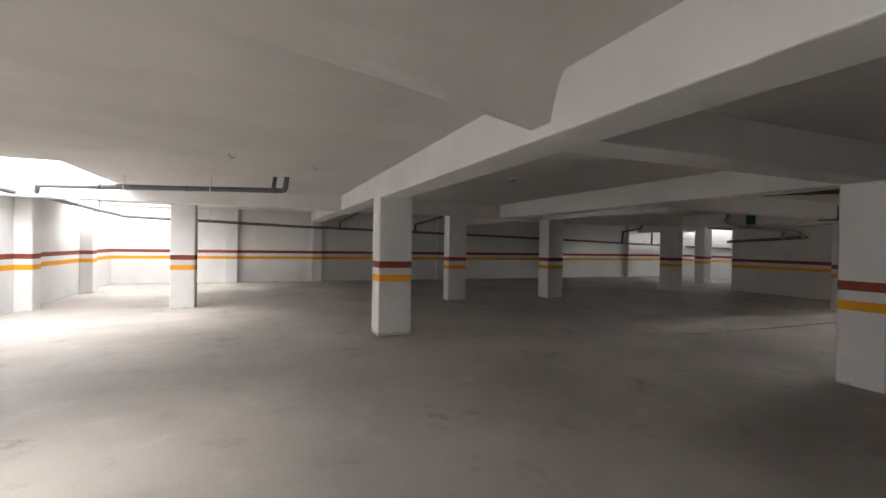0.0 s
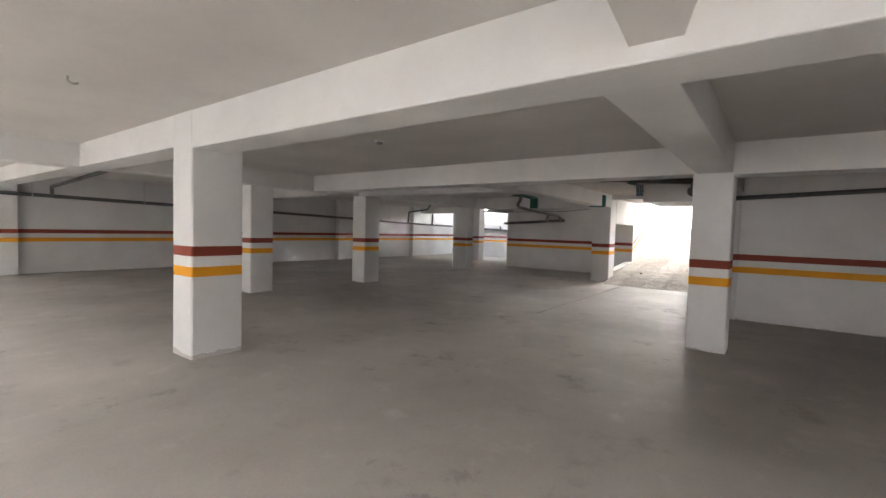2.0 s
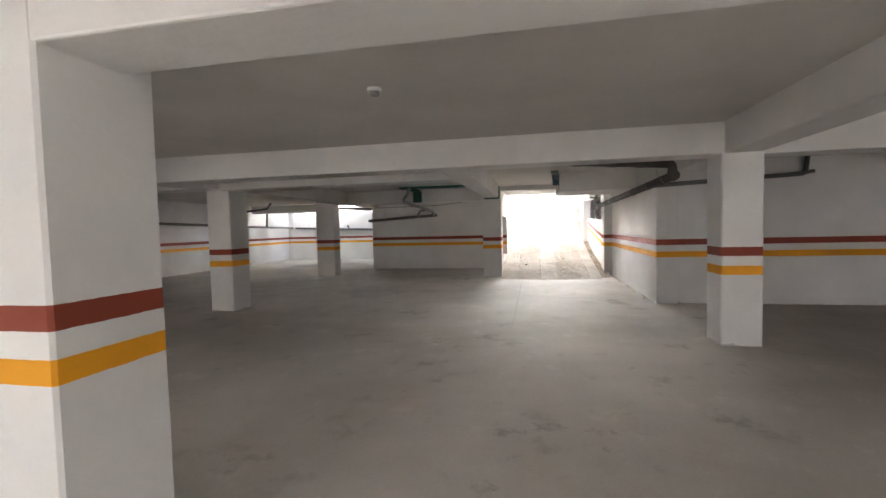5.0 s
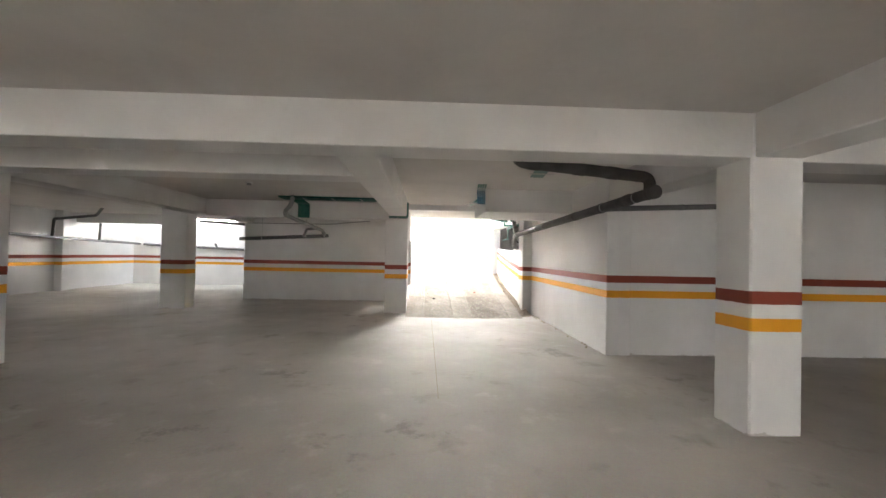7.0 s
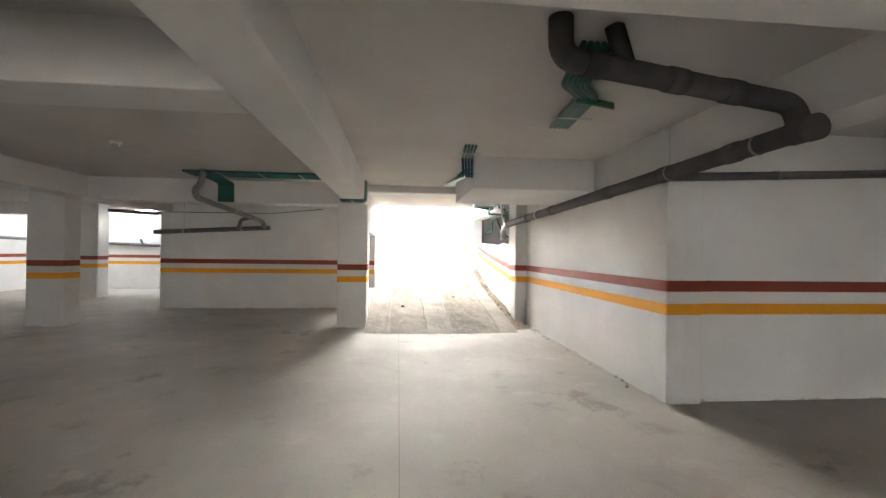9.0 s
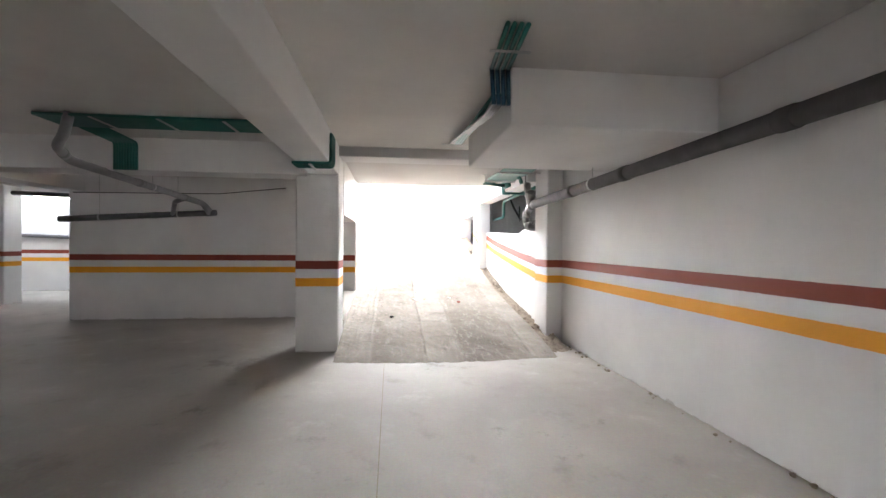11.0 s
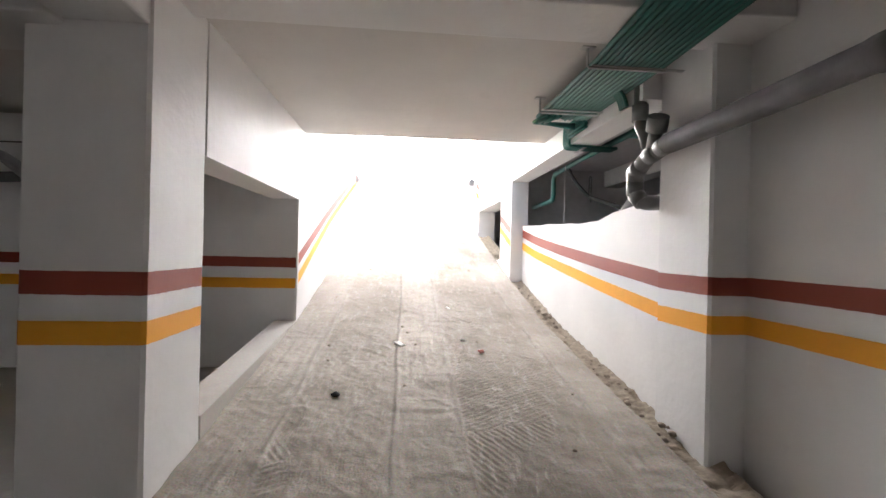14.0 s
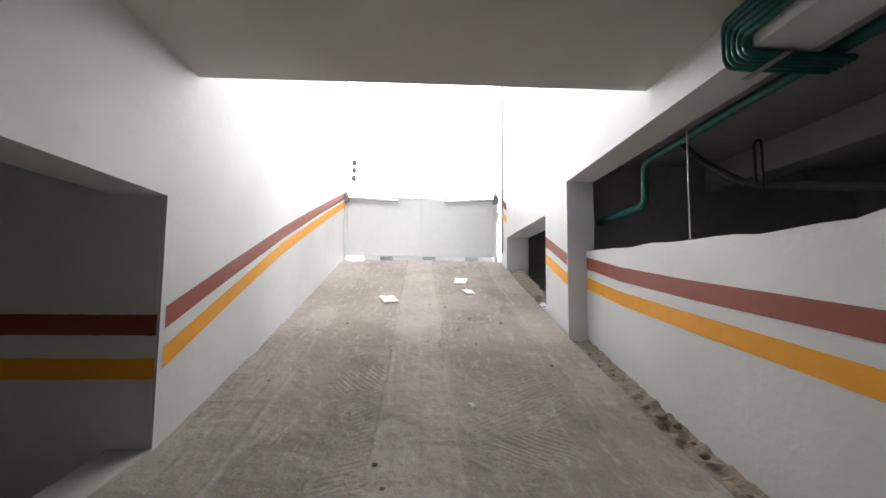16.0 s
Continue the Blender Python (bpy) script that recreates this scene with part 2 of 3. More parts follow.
def drain_pipe(pts, r, label, couplings=(), straps=(), material=None, top=3.0, branches=()):
    """A plastic pipe with collars at its joints and straps up to the ceiling. couplings, straps: (segment, share along it)."""
    ob = tagged(finish("drain_pipe", tube(pts, r), material or PVC, smooth=True), label, "pipe")
    pv = [Vector(p) for p in pts]
    for s, f in couplings:
        p, d = pv[s].lerp(pv[s + 1], f), (pv[s + 1] - pv[s]).normalized()
        part("coupling", tube((p - d * r * 0.9, p + d * r * 0.9), r * 1.1), material or PVC, ob, smooth=True)
    for s, f in straps:
        p, d = pv[s].lerp(pv[s + 1], f), (pv[s + 1] - pv[s]).normalized()
        bm = tube((p - d * 0.015, p + d * 0.015), r * 1.08)
        tube_into(bm, (p + Vector((0, 0, r)), (p.x, p.y, top)), 0.006, seg=6)
        part("strap", bm, STEEL, ob, "thin steel hanger")
    for b in branches:
        part("branch", tube(b, r * 0.8), material or PVC, ob, smooth=True)
    return ob


# ---- floor, ramp, street ----
def ramp_z(x):
    ks = ((14.6, 0.0), (16.0, 0.22), (18.4, 0.55), (20.7, 1.06), (24.5, 2.03), (26.0, 2.03))
    for (a, za), (b, zb) in zip(ks, ks[1:]):
        if x <= b:
            s = min(1, max(0, (x - a) / (b - a)))
            return za + (zb - za) * s
    return 2.03


bm = bmesh.new()
gx = [-5.6 + 0.5 * k for k in range(62)]
gy = [-7.2 + 0.5 * k for k in range(56)]
vs = [[bm.verts.new((x, y, (0.012 * (noise.noise(Vector((x * 0.5, y * 0.5, 0))) - 0.2) if x < 13.0 else 0.0))) for y in gy] for x in gx]
for i in range(len(gx) - 1):
    for j in range(len(gy) - 1):
        bm.faces.new((vs[i][j], vs[i + 1][j], vs[i + 1][j + 1], vs[i][j + 1]))
structure("floor", bm, FLOOR, "dusty grey concrete floor with dark stains", "floor")

def smooth_noise(x, y, seed):
    """Soft value noise, 0 to 1, over arrays of places."""
    table = np.random.RandomState(seed).rand(256, 256)
    i, j = np.floor(x).astype(int), np.floor(y).astype(int)
    u, v = x - i, y - j
    u, v = u * u * (3 - 2 * u), v * v * (3 - 2 * v)
    a, b = table[i % 256, j % 256], table[(i + 1) % 256, j % 256]
    c, d = table[i % 256, (j + 1) % 256], table[(i + 1) % 256, (j + 1) % 256]
    return (a * (1 - u) + b * u) * (1 - v) + (c * (1 - u) + d * u) * v


# two scored wheel lanes between paler trowelled strips
LANES = ((4.0, 5.02), (5.5, 6.3))


def ramp_surface():
    nx, ny = 1000, 330
    x, y = np.meshgrid(14.6 + 10.0 * np.arange(nx + 1) / nx, 3.66 + 3.11 * np.arange(ny + 1) / ny, indexing="ij")
    z = np.interp(x, (14.6, 16.0, 18.4, 20.7, 24.5, 26.0), (0.0, 0.22, 0.55, 1.06, 2.03, 2.03))
    h = 0.020 * (smooth_noise(x * 2.2, y * 3.1, 1) - 0.5) + 0.012 * (smooth_noise(x * 7, y * 8, 2) - 0.5) + 0.005 * (smooth_noise(x * 23, y * 25, 3) - 0.5)
    # lengthwise trowel marks and cross ridges on the strips
    strip = 0.004 * (smooth_noise(x * 2.5, y * 30, 4) - 0.5) + 0.016 * np.maximum(0, smooth_noise(x * 13, y * 2.2, 5) - 0.62)
    lane_all = np.zeros_like(x)
    groove = np.zeros_like(x)
    for k, (a, b) in enumerate(LANES):
        wob = 0.03 * (smooth_noise(x * 3, y * 0 + k, 6) - 0.5)
        inside = np.clip((y - a - wob) / 0.02, 0, 1) * np.clip((b + wob - y) / 0.02, 0, 1)
        lane_all = np.maximum(lane_all, inside)
        cell = np.floor((x + 0.25 * (y - a)) / 0.85 + k * 0.4).astype(int)
        angle = np.random.RandomState(8 + k).choice((0.5, 0.85, 2.2, 2.5, 0.6), 64)[cell % 64]
        scored = np.clip((smooth_noise(x * 1.3 + 9 * k, y * 2.0, 9) - 0.48) / 0.10, 0, 1)
        groove += inside * scored * np.sin((x * np.cos(angle) + y * np.sin(angle)) * 2 * np.pi / 0.045)
    h += strip * (1 - lane_all) - 0.006 * lane_all + 0.0022 * groove
    # smeared diagonal ridges of mortar
    h += 0.022 * np.maximum(0, smooth_noise(x * 5 + y * 6, y * 2 - x * 1.5, 11) - 0.7) + 0.02 * np.maximum(0, smooth_noise(x * 9 - y * 8, x * 2 + y * 3, 12) - 0.74)
    for seam, w, up in ((5.5, 0.018, 0.020), (5.02, 0.02, 0.010), (6.3, 0.025, 0.008), (4.0, 0.025, 0.010)):
        line = seam + 0.035 * (smooth_noise(x * 2.5, x * 0 + seam, 13) - 0.5)
        h += up * smooth_noise(x * 8, y * 0 + seam, 14) * np.exp(-((y - line) / w) ** 2)
    grow = np.clip((x - 14.6) / 0.3, 0, 1)
    z = z + h * (0.1 + 0.9 * grow) + 0.003 + 0.010 * grow
    x = x - (1 - grow) * (0.14 * np.sin(y - 3.66) + 0.07 * (smooth_noise(y * 11, y * 0, 15) - 0.5) - 0.02)
    z[0] = -0.004
    idx = np.arange((nx + 1) * (ny + 1)).reshape(nx + 1, ny + 1)
    quads = np.stack((idx[:-1, :-1], idx[1:, :-1], idx[1:, 1:], idx[:-1, 1:]), -1).reshape(-1, 4)
    me = bpy.data.meshes.new("ramp")
    me.from_pydata(np.stack((x, y, z), -1).reshape(-1, 3).tolist(), [], quads.tolist())
    me.materials.append(RAMP)
    me.polygons.foreach_set("use_smooth", np.ones(len(quads), dtype=bool))
    return tagged(new("ramp", me), "rough brown-grey concrete ramp with scored wheel lanes", "ramp", kind="structure")


ramp_surface()

# rubble gutter along the ramp's edge
bm = bmesh.new()
vs = []
for i in range(601):
    x = 14.9 + 9.6 * i / 600
    row = []
    for j in range(9):
        y = 3.36 + 0.34 * j / 8
        dip = -0.05 * math.sin(math.pi * j / 8)
        row.append(bm.verts.new((x, y, ramp_z(x) - 0.015 + dip + (0.03 * noise.fractal(Vector((x * 9, y * 13, 5)), 1.0, 2.0, 3)) * (0 if j == 8 else 1) + (0.008 if j else 0))))
    vs.append(row)
for i in range(600):
    for j in range(8):
        bm.faces.new((vs[i][j], vs[i + 1][j], vs[i + 1][j + 1], vs[i][j + 1]))
tagged(finish("rubble_gutter", bm, STONE), "broken brown rubble strip along the ramp", "rubble", kind="structure")

structure("ground", box(24.6, 1500, -1500, 1500, 1.7, 2.03), FLOOR, "pale street paving outside the gate", "ground")

# ---- walls ----
CZ = 3.02
slab_wall("wall_north", -5.6, 24.9, 20.1, 20.4, 0, CZ)
slab_wall("wall_west", -5.6, -5.3, -7.0, 20.1, 0, CZ)
slab_wall("wall_south", -5.6, 10.6, -7.3, -7.0, 0, CZ)
slab_wall("wall_east", 24.5, 24.8, 12.5, 20.1, 0, CZ)
slab_wall("wall_bay", 10.35, 10.65, -7.0, 3.0, 0, CZ)
slab_wall("wall_corridor", 10.297, 15.6, 3.0, 3.22, 0, CZ)
slab_wall("wall_block", 18.4, 24.5, 6.785, 12.5, 0, 2.96)
slab_wall("wall_block_upper", 18.68, 24.5, 6.785, 7.1, 2.96, 6.4, "tall white plastered ramp wall", WHITE)
slab_wall("wall_over_opening", 15.88, 18.403, 6.768, 7.1, 2.06, 2.94, "white plastered wall above an opening", WHITE, 0)
structure("kerb_ramp", prism([(15.88, 0), (18.4, 0), (18.4, 0.58), (15.88, 0.36)], 6.768, 7.02), FLOOR, "low dusty concrete kerb beside the ramp", "kerb")
slab_wall("wall_ramp_face", 18.4, 24.5, 6.768, 6.785, 0, 6.4, "white plastered ramp wall", WHITE, 0)
# ramp's other side: low wall, posts and lintel round two openings
RY0, RY1 = 3.22, 3.42


top = [(20.45 - 4.27 * k / 24, 1.93 - 0.10 * min(1, k / 14) + 0.025 * noise.noise(Vector((k * 0.45, 0, 2))) + 0.16 * max(0, (k - 17) / 7)) for k in range(25)]
structure("wall_low", prism([(16.18, 0), (20.45, 0)] + top, RY0, RY1), WHITE, "white plastered low wall with wavy top", "wall")
slab_wall("post_ramp", 20.45, 21.3, 3.33, 3.63, 0, 2.70, "white plastered post between two openings", WHITE, 0)
slab_wall("lintel_ramp", 16.18, 24.6, 3.33, 3.63, 2.70, 2.96, "white plastered lintel", WHITE, 0)
structure("wall_ramp_end", prism([(21.3, 0), (24.6, 0), (24.6, 2.70), (23.9, 2.70), (23.9, 1.5), (21.3, 1.25)], RY0, 3.63), WHITE, "white plastered wall with an opening", "wall")
slab_wall("wall_ramp_lip", 21.3, 23.9, RY0, 3.63, 2.46, 2.70, "white plastered lintel edge", WHITE, 0)
slab_wall("wall_ramp_upper", 18.68, 24.6, RY0, 3.63, 2.96, 6.4, "tall white plastered ramp wall", WHITE, 0)
# dark store behind the openings
slab_wall("wall_store_back", 15.9, 24.9, -0.4, -0.1, 0, 3.0, "dark unpainted store wall", DARK)
slab_wall("wall_store_side", 15.6, 15.9, -0.4, 3.0, 0, 3.0, "dark unpainted store wall", DARK)
slab_wall("wall_store_end", 24.61, 24.9, -0.1, 3.25, 0, 3.0, "dark unpainted store wall", DARK)
structure("floor_store", box(15.9, 24.6, -0.1, 3.25, 1.0, 1.06), DARK, "dark store floor", "floor")
structure("ceiling_store", box(15.6, 24.9, -0.4, 3.25, 3.0, 3.2), DARK, "dark store ceiling", "ceiling")
# added wall, not a known part: blocks the bright ramp behind the openings
slab_wall("wall_store_view_block", 20.8, 21.0, -0.1, RY0, 1.06, 3.0, "dark unpainted store wall", DARK)
slab_wall("beam_store", 16.0, 24.6, 1.5, 1.8, 2.7, 3.0, "dark concrete beam in the store", DARK)
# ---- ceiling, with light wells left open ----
# the last two are added out of view to let in fill light
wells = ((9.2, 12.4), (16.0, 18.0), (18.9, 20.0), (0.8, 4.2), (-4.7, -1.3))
bm = bmesh.new()
add_box(bm, -3.2, 14.0, -7.3, 20.4, CZ, CZ + 0.3)
add_box(bm, 14.0, 15.6, 3.0, 20.4, CZ, CZ + 0.3)
add_box(bm, 15.6, 18.68, 6.79, 20.4, CZ, CZ + 0.3)
add_box(bm, 18.68, 23.3, 7.1, 20.4, CZ, CZ + 0.3)
add_box(bm, 23.3, 24.8, 7.1, 13.2, CZ, CZ + 0.3)
add_box(bm, 23.3, 24.8, 19.7, 20.4, CZ, CZ + 0.3)
add_box(bm, 23.3, 24.8, 14.8, 15.3, CZ, CZ + 0.3)
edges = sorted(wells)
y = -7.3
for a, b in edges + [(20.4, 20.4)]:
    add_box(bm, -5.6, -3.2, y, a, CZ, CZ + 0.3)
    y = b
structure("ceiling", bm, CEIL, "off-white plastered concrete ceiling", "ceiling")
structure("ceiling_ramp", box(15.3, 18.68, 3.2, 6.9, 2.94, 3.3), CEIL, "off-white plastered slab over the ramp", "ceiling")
# shafts of the wells, the two added southern ones among them
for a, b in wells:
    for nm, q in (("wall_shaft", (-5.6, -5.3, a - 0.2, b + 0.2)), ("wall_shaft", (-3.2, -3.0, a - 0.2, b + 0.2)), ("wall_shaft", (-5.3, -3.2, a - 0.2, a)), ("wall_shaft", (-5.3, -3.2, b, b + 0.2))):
        slab_wall(nm, q[0], q[1], q[2], q[3], CZ + 0.3, 4.4, "white light well wall, southern two wells added", WHITE, 0)
for q in ((23.1, 23.3, 13.0, 19.9), (24.5, 24.8, 13.0, 19.9), (23.3, 24.5, 13.0, 13.2), (23.3, 24.5, 19.7, 19.9), (23.3, 24.5, 14.8, 15.3)):
    slab_wall("wall_shaft", q[0], q[1], q[2], q[3], CZ + 0.3, 4.4, "white light well wall, southern two wells added", WHITE, 0)


def beam(x0, x1, y0, y1, z0, z1=CZ + 0.01):
    return structure("ceiling_beam", box(x0, x1, y0, y1, z0, z1, 0.015), WHITE, "white plastered concrete ceiling beam", "beam")


beam(1.984, 2.45, -7.0, 7.95, 2.57)
beam(1.984, 2.45, 8.3, 12.25, 2.62)
beam(6.994, 7.48, -7.0, 2.85, 2.57)
beam(6.994, 7.48, 3.1, 12.25, 2.6)
# beam stub that fades into the ceiling, its near side plastered in a soft hollow
bm = bmesh.new()
rows = []
for k in range(15):
    f = k / 14
    x, drop = 1.99 - 2.3 * f, 0.355 * (1 - f) ** 1.25 + 0.002
    prof = [(2.9, 0.0), (2.9, drop), (2.64, drop)] + [(2.64 - 0.2 * q, drop * (1 - q) ** 2) for q in (0.2, 0.4, 0.6, 0.8, 1.0)]
    rows.append([bm.verts.new((x, y, CZ + 0.003 - d)) for y, d in prof])
for a, b in zip(rows, rows[1:]):
    for j in range(7):
        bm.faces.new((a[j], b[j], b[j + 1], a[j + 1]))
bmesh.ops.recalc_face_normals(bm, faces=bm.faces)
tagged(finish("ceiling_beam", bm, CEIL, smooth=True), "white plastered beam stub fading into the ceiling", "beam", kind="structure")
beam(2.45, 6.99, 2.74, 3.2, 2.6)
beam(7.5, 10.3, 2.76, 3.2, 2.6)
beam(8.62, 9.1, 7.2, 12.2, 2.6)
beam(7.48, 15.24, 6.775, 7.2, 2.598)
beam(-5.3, 23.3, 12.2, 12.7, 2.62)
beam(12.1, 14.08, 3.22, 5.05, 2.55)
beam(15.24, 15.7, 3.22, 6.775, 2.87)
beam(15.1, 15.6, 7.2, 12.2, 2.57)
beam(1.98, 2.45, 12.7, 20.1, 2.64)
beam(8.62, 9.1, 12.7, 20.1, 2.64)
beam(21.0, 21.5, 16.2, 20.1, 2.64)


# ---- columns ----
def column(name, x0, x1, y0, y1, zt, lift=0.0, label="white plastered square column with red and yellow bands"):
    """A plastered column, its corners a little uneven; lift raises its painted bands."""
    bm = bmesh.new()
    n = 16
    ox, oy = (x0 + x1) / 2, (y0 + y1) / 2
    hx, hy, c = (x1 - x0) / 2, (y1 - y0) / 2, 0.018
    prof = [(hx, -hy + c), (hx, hy - c), (hx - c, hy), (-hx + c, hy), (-hx, hy - c), (-hx, -hy + c), (-hx + c, -hy), (hx - c, -hy)]
    rings = []
    for k in range(n + 1):
        z = zt * k / n
        ring = []
        for j, (px, py) in enumerate(prof):
            w = 0.007 * noise.noise(Vector((ox + j // 2 * 3.1, oy, z * 2.3)))
            ring.append(bm.verts.new((px + math.copysign(w, px), py + math.copysign(w, py), z - lift)))
        rings.append(ring)
    for a, b in zip(rings, rings[1:]):
        for j in range(8):
            bm.faces.new((a[j], a[(j + 1) % 8], b[(j + 1) % 8], b[j]))
    bm.faces.new(rings[-1])
    bm.faces.new(rings[0][::-1])
    ob = finish(name, bm, WALL)
    ob.location = (ox, oy, lift)
    return tagged(ob, label, "column", "columns")


column("column", 1.98, 2.62, 7.86, 8.38, CZ, 0.045)
column("column", 6.99, 7.5, 2.72, 3.23, CZ)
column("column", 15.24, 15.88, 6.775, 7.39, CZ, -0.01, "white banded column at the foot of the ramp")
column("column", 8.8, 9.4, 12.1, 12.66, CZ)
column("column", 5.3, 5.9, 12.35, 12.75, CZ)
column("column", -2.15, -1.6, 12.6, 13.05, CZ)
column("column", 15.5, 16.0, 12.9, 13.6, CZ)
column("column", 20.9, 21.45, 15.65, 16.2, CZ)
# pilasters on the walls
for q in ((-5.3, -4.95, 12.9, 13.35), (-5.3, -4.95, 16.9, 17.3), (-1.4, -0.95, 19.85, 20.1), (2.0, 2.45, 19.85, 20.1), (7.9, 8.35, 19.85, 20.1), (20.0, 20.3, 19.8, 20.1), (14.3, 14.75, 19.85, 20.1),
          (15.58, 16.18, 3.0, 3.48), (10.3, 10.6, 2.8, 3.1)):
    tagged(column("pilaster", *q, CZ if q[0] < 15 or q[0] > 16 else 2.95, 0, "white plastered pilaster with red and yellow bands"), group="pilasters")

# sloping painted bands along the ramp
def sloped_band(name, pts, y, sign, h, material, label):
    bm = bmesh.new()
    fr = [[bm.verts.new((x, y + sign * d, z - k)) for x, z in pts] for d in (0.0, 0.003) for k in (0, h)]
    for k in range(len(pts) - 1):
        bm.faces.new((fr[2][k], fr[2][k + 1], fr[3][k + 1], fr[3][k]))
        bm.faces.new((fr[0][k], fr[0][k + 1], fr[2][k + 1], fr[2][k]))
        bm.faces.new((fr[1][k], fr[1][k + 1], fr[3][k + 1], fr[3][k]))
    bmesh.ops.recalc_face_normals(bm, faces=bm.faces)
    return tagged(finish(name, bm, material), label, "painted band", kind="structure")


LP = ((18.45, 1.39), (19.3, 1.70), (20.66, 2.18), (22.2, 2.68), (24.45, 3.38))
RP = ((16.2, 1.345), (17.35, 1.45), (18.6, 1.585), (19.65, 1.72), (20.44, 1.86))
PP = ((20.46, 1.90), (21.29, 2.18))
QP = ((23.91, 3.10), (24.55, 3.35))
for dz, h, m, nm in ((0, 0.13, RED_PAINT, "red"), (-0.24, 0.125, YELLOW_PAINT, "yellow")):
    sloped_band("trim_band", [(x, z + dz * (1 - 0.28 * min(1, (x - 18.45) / 2.2))) for x, z in LP], 6.768, -1, h, m, nm + " band painted up the ramp wall")
    sloped_band("trim_band", [(x, z + dz * (1.054 - 0.134 * min(1, (x - 16.2) / 2.2))) for x, z in RP], RY1, 1, h, m, nm + " band painted up the ramp wall")
    sloped_band("trim_band", [(x, z + dz * 0.92) for x, z in PP], 3.63, 1, h, m, nm + " band painted on the post")
    sloped_band("trim_band", [(x, z + dz) for x, z in QP], 3.63, 1, h, m, nm + " band painted up the ramp wall")

# floor joint
structure("floor_joint", box(8.0, 14.45, 6.086, 6.092, -0.01, 0.007), STONE, "thin dark joint cut in the floor", "joint")

# ---- gate and street ----
gate = tagged(new("gate"), "white steel double gate with solid lower panels", "gate")
gate.location = (24.5, 5.25, 2.05)
for s in (-1, 1):
    a, b = (0.02, 1.46) if s > 0 else (-1.46, -0.02)
    leaf = part("leaf", box(-0.02, 0.02, a, b, 0.12, 1.2, 0.004), GATE, gate)
    part("frame_rail", box(-0.03, 0.03, a, b, 1.2, 1.26, 0.004), GATE, leaf)
    part("frame_rail", box(-0.03, 0.03, a, b, 0.07, 0.12, 0.004), GATE, leaf)
    part("gate_opener", tube(((-0.08, s * 1.45, 1.22), (-0.08, s * 0.45, 1.17)), 0.025), STEEL, gate, "slim gate opener arm")
    part("gate_post", box(-0.05, 0.05, s * 1.5 - 0.04, s * 1.5 + 0.04, -0.03, 1.4, 0.005), GATE, gate)
    part("hinge_box", box(-0.12, 0.0, s * 1.5 - 0.06, s * 1.5 + 0.06, 1.14, 1.3, 0.01), PVC_LIGHT, gate)
part("meeting_stile", box(-0.035, 0.035, -0.02, 0.02, 0.0, 2.9, 0.004), GATE, gate)
dp = drain_pipe(((24.3, 3.62, 2.2), (24.3, 3.62, 6.2)), 0.03, "slim grey downpipe on the ramp wall", material=PVC)
sign = tagged(new("wall_lamp"), "small grey wall box beside the gate", "wall box")
sign.location = (22.6, 3.52, 3.2)
part("case", box(-0.12, 0.12, 0, 0.1, 0, 0.35, 0.01), PVC_LIGHT, sign)

house = tagged(new("house"), "white rendered house far across the street", "house")
house.location = (52, 4, 2.03)
part("wall", box(0, 8, -5, 6, 0, 5.4), FACADE, house)
part("roof", box(-0.4, 8.4, -5.4, 6.4, 5.4, 5.7), FACADE, house)
for wy in (-3.5, 0, 3.5):
    for wz in (1.0, 3.6):
        w = part("window", box(-0.05, 0.02, wy, wy + 1.2, wz, wz + 1.3, 0.01), GATE, house)
        part("pane", box(-0.06, -0.051, wy + 0.08, wy + 1.12, wz + 0.08, wz + 1.22), GLASS, w)
board = tagged(new("street_sign"), "small dark upright sign far across the street", "sign")
board.location = (50, 10.6, 9.6)
for k in range(3):
    part("panel", box(-0.05, 0.05, -0.2, 0.2, 0.1 + 0.6 * k, 0.55 + 0.6 * k, 0.02), PVC_LIGHT, board)
part("post", tube(((0.1, 0, -7.6), (0.1, 0, 1.9)), 0.05), GATE, board)

GLOW = bpy.data.materials.new("sky_backdrop_glow")
GLOW.use_nodes = True
hn, hl = GLOW.node_tree.nodes, GLOW.node_tree.links
ge, hc, hs, hm = hn.new("ShaderNodeEmission"), hn.new("ShaderNodeTexCoord"), hn.new("ShaderNodeSeparateXYZ"), hn.new("ShaderNodeMapRange")
# added glow: brightest near the horizon to light the hall, paler higher up
hm.interpolation_type = "SMOOTHSTEP"
for k, v in ((1, 15.0), (2, 28.0), (3, 53.0), (4, 12.0)):
    hm.inputs[k].default_value = v
hl.new(hc.outputs["Object"], hs.inputs[0])
hl.new(hs.outputs[2], hm.inputs[0])
hl.new(hm.outputs[0], ge.inputs[1])
ge.inputs[0].default_value = (1.0, 0.985, 0.96, 1)
hl.new(ge.outputs[0], hn["Material Output"].inputs[0])
structure("backdrop", box(76, 76.2, -45, 55, 2.0, 40), GLOW, "glowing backdrop for the bright sky beyond the street", "sky")

